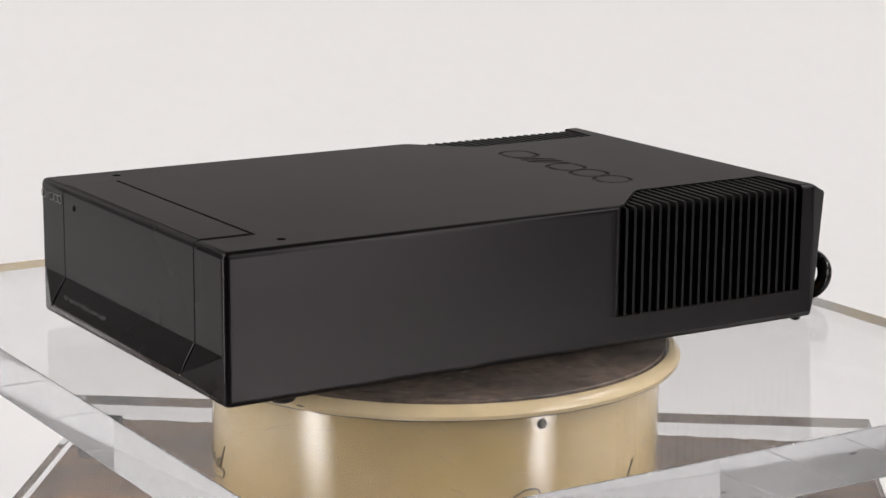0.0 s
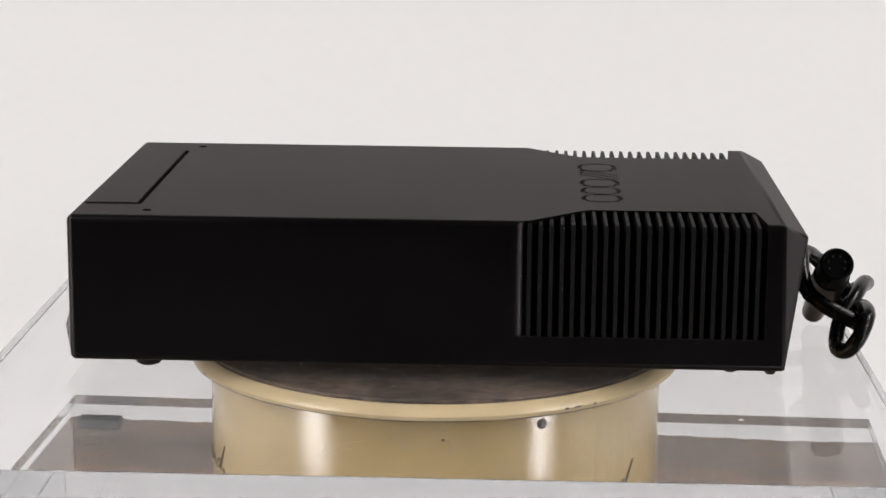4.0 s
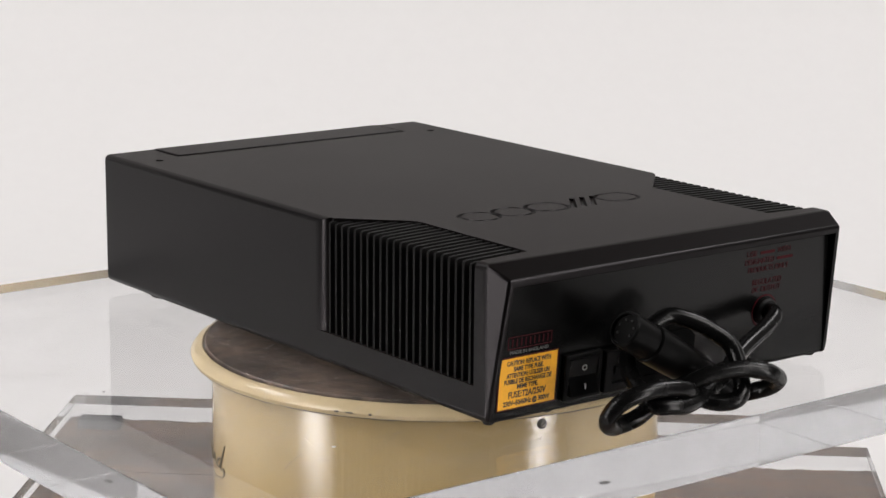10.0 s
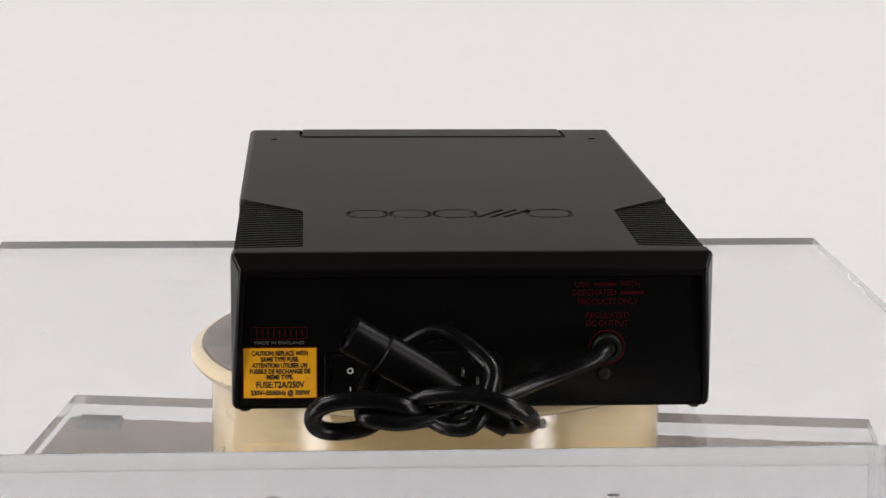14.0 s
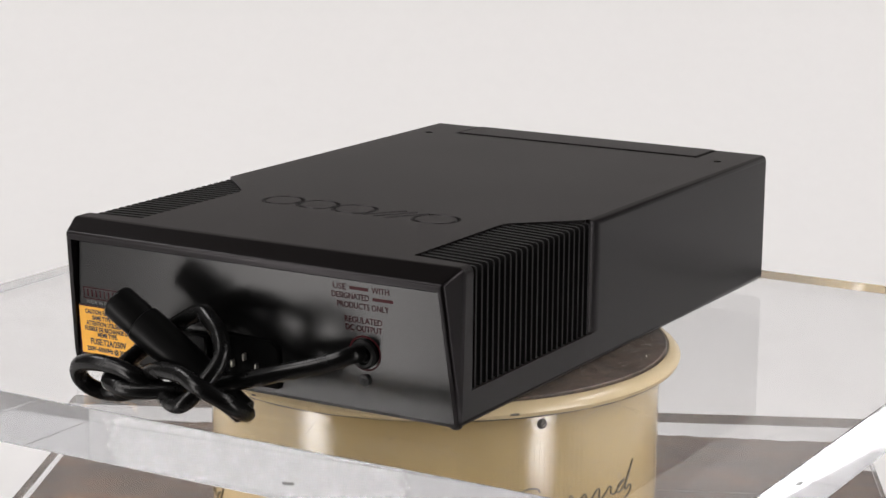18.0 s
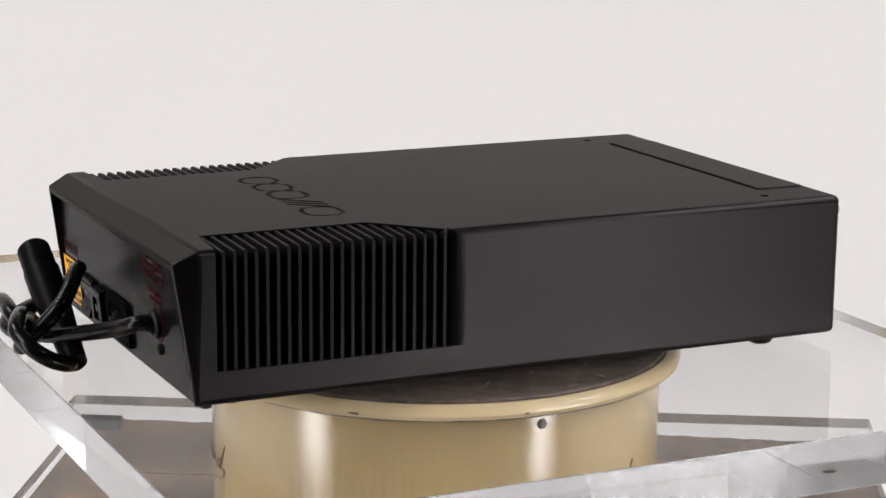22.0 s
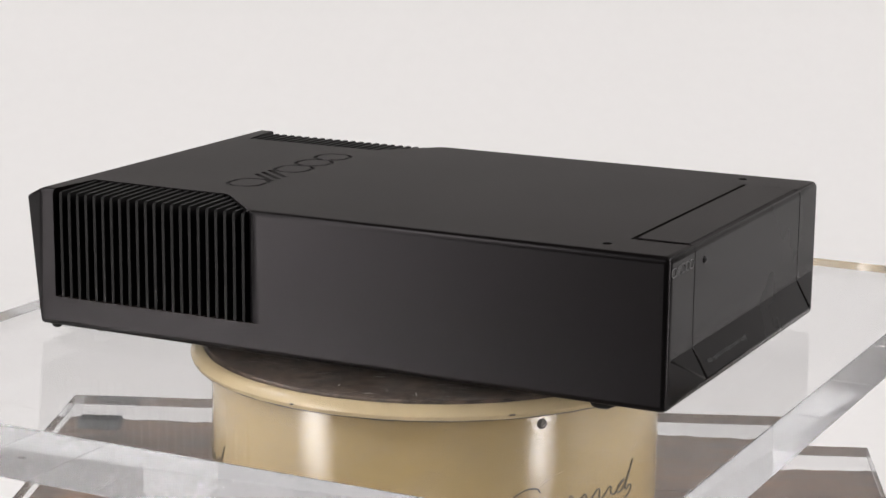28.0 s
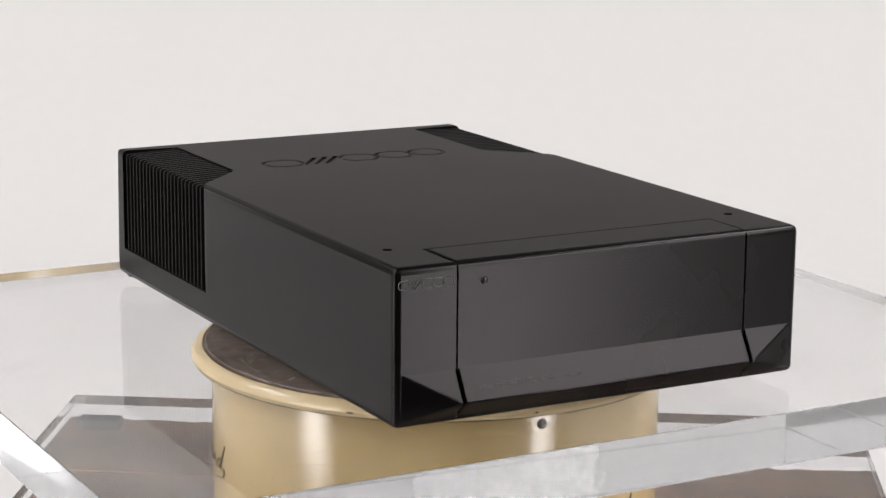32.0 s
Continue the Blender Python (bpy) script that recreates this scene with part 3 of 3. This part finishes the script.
def front(u):
    for x0, x1 in MARK_LOOPS:
        k = 0.25
        loop = tube([(-0.0925 + x * k, FRONT - 0.0001, 0.0692 + (y - 0.0773) * k * 0.95) for x, y in capsule(x0, x1, 0.0690, 0.0856)], 0.00022, cyclic=True, order=2, res=1)
        part("trade_mark", loop, M_PRINT_GREY, u, "grey printed trade mark")
    for x in MARK_BARS:
        part("trade_mark", tube([(-0.0925 + (x - 0.0070) * 0.25, FRONT - 0.0001, 0.0670), (-0.0925 + (x + 0.0070) * 0.25, FRONT - 0.0001, 0.0714)], 0.00026, order=2, res=1), M_PRINT_GREY, u)
    m = Matrix.Translation((-0.0637, FRONT, 0.0676)) @ Matrix.Rotation(radians(90), 4, "X")
    part("indicator_lamp", lathe([(0.0018, 0.0002), (0.0017, 0.0005), (0.0013, 0.0004), (0.0013, 0.0002), (0.0011, 0.0007), (0.0006, 0.0010), (0, 0.0011)], 24, m), M_LAMP, u, "unlit dark indicator lamp")
    a = math.atan2(0.0300 - 0.0150, 0.0092)
    slope = Matrix.Translation((-0.0415, -0.1858, 0.0211)) @ Matrix.Rotation(a, 4, "X")
    part("lettering", letters("fully regulated intelligent power supply", 0.0030, slope, 0.0001, 0.053), M_PRINT_FINE, u, "fine grey printed words")
    under = Matrix.Translation((0.062, -0.1850, 0.0112)) @ Matrix.Rotation(radians(138), 4, "X")
    bar = block(-0.0060, 0.0060, -0.0006, 0.0006, -0.0001, 0.00005)
    bmesh.ops.transform(bar, matrix=under, verts=bar.verts)
    part("model_mark", bar, M_PRINT_DIM, u, "plain grey printed bar")


def back(u):
    plate = prism([(-0.1001, 0.0666), (0.1001, 0.0666), (0.1046, 0.0066), (-0.1046, 0.0066)], "y", PANEL_Y - 0.0016, PANEL_Y, 0.0002, 1)
    panel = part("rear_panel", plate, M_PANEL, u, "satin black rear panel with red lettering")
    panel.matrix_basis = pose(0, PANEL_Y, 0.0068) @ pose(0, 0, 0, -TILT) @ pose(0, -PANEL_Y, -0.0068)
    # yellow fuse label
    lab = part("fuse_label", block(0.0690, 0.1015, PANEL_Y, PANEL_Y + 0.0003, 0.0092, 0.0328), M_YELLOW, panel, "yellow warning label with black words")
    for z, s, w, t in ((0.0303, 0.0030, 0.0250, "CAUTION: REPLACE WITH"), (0.0274, 0.0030, 0.0170, "SAME TYPE FUSE."), (0.0245, 0.0030, 0.0245, "ATTENTION: UTILISER UN"), (0.0217, 0.0030, 0.0270, "FUSIBLE DE RECHANGE DE"), (0.0190, 0.0030, 0.0120, "MEME TYPE."), (0.0153, 0.0042, 0.0215, "FUSE:T2A/250V"), (0.0115, 0.0032, 0.0265, "230V~50/60Hz @ 300W")):
        part("lettering", letters(t, s, rear(0.0853, z, 0.0003), 0.0001, w, bold=0.00011), M_INK, lab)
    for x0, x1, z0, z1 in ((0.0683, 0.0690, 0.0086, 0.0334), (0.1015, 0.1021, 0.0086, 0.0334), (0.0683, 0.1021, 0.0086, 0.0092), (0.0683, 0.1021, 0.0328, 0.0334)):
        part("label_border", block(x0, x1, PANEL_Y, PANEL_Y + 0.00025, z0, z1), M_PRINT_RED, lab)
    # printed maker's mark and origin
    for x0, x1, z0, z1 in ((0.0730, 0.0980, 0.0422, 0.0426), (0.0730, 0.0980, 0.0368, 0.0372), (0.0976, 0.0980, 0.0368, 0.0426), (0.0730, 0.0734, 0.0368, 0.0426)):
        part("trade_mark", block(x0, x1, PANEL_Y, PANEL_Y + 0.0002, z0, z1), M_PRINT_RED, panel, "red printed trade mark")
    for k in range(9):
        part("trade_mark", block(0.0750 + k * 0.0025, 0.0757 + k * 0.0025, PANEL_Y, PANEL_Y + 0.0002, 0.0380, 0.0414), M_PRINT_RED, panel)
    part("lettering", letters("MADE IN ENGLAND", 0.0022, rear(0.0855, 0.0352, 0.0001), 0.0001, 0.022), M_PRINT_GREY, panel)
    for z, w, t in ((0.0617, 0.0, ""), (0.0577, 0.0195, "DESIGNATED"), (0.0535, 0.0270, "PRODUCTS ONLY"), (0.0470, 0.0195, "REGULATED"), (0.0432, 0.0190, "DC OUTPUT")):
        if t == "DESIGNATED":
            part("lettering", letters(t, 0.0040, rear(-0.0545, z, 0.0001), 0.0001, w), M_PRINT_RED, panel, "red printed words")
            part("name_bar", block(-0.0768, -0.0662, PANEL_Y, PANEL_Y + 0.0002, z - 0.0007, z + 0.0007), M_PRINT_RED, panel)
        elif t:
            part("lettering", letters(t, 0.0040, rear(-0.0608, z, 0.0001), 0.0001, w), M_PRINT_RED, panel)
        else:
            part("lettering", letters("USE", 0.0040, rear(-0.0490, z, 0.0001), 0.0001, 0.0068), M_PRINT_RED, panel)
            part("name_bar", block(-0.0640, -0.0545, PANEL_Y, PANEL_Y + 0.0002, z - 0.0007, z + 0.0007), M_PRINT_RED, panel)
            part("lettering", letters("WITH", 0.0040, rear(-0.0705, z, 0.0001), 0.0001, 0.0090), M_PRINT_RED, panel)
    # mains switch
    sw = part("mains_switch", carve(block(0.0435, 0.0655, PANEL_Y, PANEL_Y + 0.0026, 0.0078, 0.0296, 0.0005), [block(0.0458, 0.0632, PANEL_Y + 0.0008, PANEL_Y + 0.01, 0.0098, 0.0276)]), M_PLASTIC, panel, "black rocker switch")
    part("rocker", prism([(PANEL_Y + 0.0008, 0.0101), (PANEL_Y + 0.0050, 0.0103), (PANEL_Y + 0.0018, 0.0187), (PANEL_Y + 0.0030, 0.0273), (PANEL_Y + 0.0008, 0.0273)], "x", 0.0461, 0.0629, 0.0003), M_PLASTIC, sw)
    part("off_mark", lathe([(0.0010, 0), (0.0014, 0), (0.0014, 0.0003), (0.0010, 0.0003), (0.0010, 0)], 20, rear(0.0540, 0.0226, 0.0024)), M_PRINT_WHITE, sw)
    part("on_mark", block(0.0538, 0.0542, PANEL_Y + 0.0032, PANEL_Y + 0.0042, 0.0128, 0.0152), M_PRINT_WHITE, sw)
    # fuse drawer
    fu = part("fuse_drawer", carve(block(0.0245, 0.0425, PANEL_Y, PANEL_Y + 0.0040, 0.0085, 0.0285, 0.0006), [block(0.0290, 0.0380, PANEL_Y + 0.0022, PANEL_Y + 0.01, 0.0125, 0.0245)]), M_PLASTIC, panel, "black fuse drawer")
    part("catch", block(0.0310, 0.0360, PANEL_Y + 0.0020, PANEL_Y + 0.0036, 0.0165, 0.0205, 0.0005), M_PLASTIC, fu)
    # mains inlet
    inlet = prism([(-0.0145, 0.0082), (0.0220, 0.0082), (0.0220, 0.0272), (0.0185, 0.0307), (-0.0110, 0.0307), (-0.0145, 0.0272)], "y", PANEL_Y, PANEL_Y + 0.0020, 0.0003)
    hole = prism([(-0.0090, 0.0120), (0.0165, 0.0120), (0.0165, 0.0230), (0.0130, 0.0267), (-0.0055, 0.0267), (-0.0090, 0.0230)], "y", PANEL_Y + 0.001, PANEL_Y + 0.02)
    iec = part("mains_inlet", carve(inlet, [hole]), M_UNLIT, panel, "black three-pin mains inlet")
    # Dark plate near the rim stands in for shade deep in the socket.
    part("socket_shade", prism([(-0.0089, 0.0121), (0.0164, 0.0121), (0.0164, 0.0230), (0.0130, 0.0266), (-0.0055, 0.0266), (-0.0089, 0.0230)], "y", PANEL_Y + 0.0005, PANEL_Y + 0.0013), M_UNLIT, iec)
    for x, z in ((-0.0030, 0.0175), (0.0105, 0.0175), (0.0037, 0.0215)):
        part("pin", block(x - 0.0006, x + 0.0006, PANEL_Y + 0.001, PANEL_Y + 0.0036, z - 0.0017, z + 0.0017, 0.0003), M_SCREW, iec)
    # outlet of the lead with its red ring, and the screw below
    ring = part("printed_ring", lathe([(0.0075, 0), (0.0083, 0), (0.0083, 0.0002), (0.0075, 0.0002), (0.0075, 0)], 40, rear(-0.0610, 0.0320, 0.0)), M_PRINT_RED, panel)
    part("grommet", lathe([(0, 0.0), (0.0067, 0.0), (0.0067, 0.0022), (0.0058, 0.0032), (0.0046, 0.0032), (0.0040, 0.0020), (0, 0.0020)], 32, rear(-0.0610, 0.0320, 0.0)), M_RUBBER, panel, "black rubber grommet")
    sc = part("screw", lathe([(0, 0.0010), (0.0010, 0.0010), (0.0012, 0.0016), (0.0025, 0.0014), (0.0028, 0.0), (0, 0.0)], 28, rear(-0.0605, 0.0180, 0.0)), M_BLACK_SCREW, panel, "black cross-head screw")
    for a in (20, 110):
        b = block(-0.0016, 0.0016, -0.0003, 0.0003, 0.0012, 0.0019)
        bmesh.ops.transform(b, matrix=rear(-0.0605, 0.0180) @ pose(0, 0, 0, 0, 0, a), verts=b.verts)
        part("screw_slot", b, M_GROOVE, sc)
    for ob in panel.children:
        ob.location = (0.0009, 0, 0.0014)
    sc.location.z = 0.0028


def lead(u):
    """The captive lead: out of the grommet, tied in an overhand knot, ending in a round plug."""
    line = [
        (-0.0130, 0.1950, 0.0062), (-0.0190, 0.1990, 0.0072), (-0.0222, 0.2080, 0.0112), (-0.0200, 0.2155, 0.0165), (-0.0140, 0.2190, 0.0206), (-0.0075, 0.2200, 0.0234), (0.0023, 0.2167, 0.0256),
        (0.0155, 0.2122, 0.0249), (0.0274, 0.2072, 0.0214), (0.0385, 0.2000, 0.0143), (0.0480, 0.1970, 0.0067), (0.0588, 0.1965, 0.0044),
        (0.0680, 0.1995, 0.0062), (0.0718, 0.2035, 0.0120), (0.0683, 0.2075, 0.0188), (0.0580, 0.2105, 0.0224), (0.0448, 0.2112, 0.0224),
        (0.0331, 0.2112, 0.0198), (0.0230, 0.2062, 0.0138), (0.0124, 0.2122, 0.0105), (0.0021, 0.2142, 0.0137), (-0.0060, 0.2010, 0.0290),
        (-0.0005, 0.1925, 0.0372), (0.0095, 0.1862, 0.0430), (0.0209, 0.1812, 0.0440), (0.0435, 0.1832, 0.0290), (0.0503, 0.2062, 0.0161),
        (0.0433, 0.2122, 0.0141), (0.0301, 0.2112, 0.0132), (0.0023, 0.2000, 0.0165), (-0.0270, 0.1860, 0.0238), (-0.0480, 0.1800, 0.0300),
        (-0.0578, 0.1755, 0.0338), (-0.0600, 0.1670, 0.0334)]
    part("lead", tube(spline(line, 6), 0.0040, order=2, res=5), M_PVC, u, "glossy black lead tied in a knot")
    tip, end = Vector((0.0562, 0.1945, 0.0478)), Vector((-0.0140, 0.1935, 0.0058))
    way = tip - end
    ln = way.length
    m = Matrix.Translation(end) @ way.to_track_quat("Z", "Y").to_matrix().to_4x4()
    body = part("plug", lathe([(0, -0.001), (0.0046, -0.001), (0.0060, 0.0), (0.0066, 0.014), (0.0080, 0.032), (0.0090, ln - 0.032), (0.0092, ln - 0.0175), (0.0085, ln - 0.0168), (0, ln - 0.0168)], 36, m), M_PLASTIC, u, "round black lead plug")
    part("collar", lathe([(0, ln - 0.0168), (0.0081, ln - 0.0168), (0.0084, ln - 0.0150), (0.0084, ln - 0.0010), (0.0078, ln), (0.0070, ln), (0.0068, ln - 0.0016), (0, ln - 0.0016)], 36, m), M_PLASTIC, body)
    key = block(-0.0016, 0.0016, 0.0076, 0.0092, ln - 0.0150, ln - 0.0040, 0.0004)
    bmesh.ops.transform(key, matrix=m @ pose(0, 0, 0, 0, 0, 150), verts=key.verts)
    part("key_rib", key, M_PLASTIC, body)
    # Small dark nubs stand for the plug's shaded holes.
    for a in range(-120, 121, 48):
        q = m @ pose(0.0045 * math.sin(radians(a)), 0.0045 * math.cos(radians(a)), ln - 0.0018)
        part("socket_hole", lathe([(0, 0.0009), (0.00035, 0.0009), (0.0006, 0.0007), (0.0006, 0), (0, 0)], 10, q), M_BLACK_SCREW, body)


def unit():
    u = thing("power_supply", "satin black hi-fi power supply with finned corners and knotted lead", "power supply")
    casing(u)
    feet(u)
    front(u)
    back(u)
    lead(u)
    for ob in u.children:
        ob.matrix_parent_inverse = Matrix.Translation((UX, UY, 0))
    return u


studio()
base()
drum()
TURNING = [platter(), top_sheet(), unit()]


def motions():
    """All that stands on the turntable goes round with it."""
    for ob in TURNING:
        walk(ob, [(t, pose(0, 0, 0, 0, 0, turn(t))) for t in range(33)])


motions()
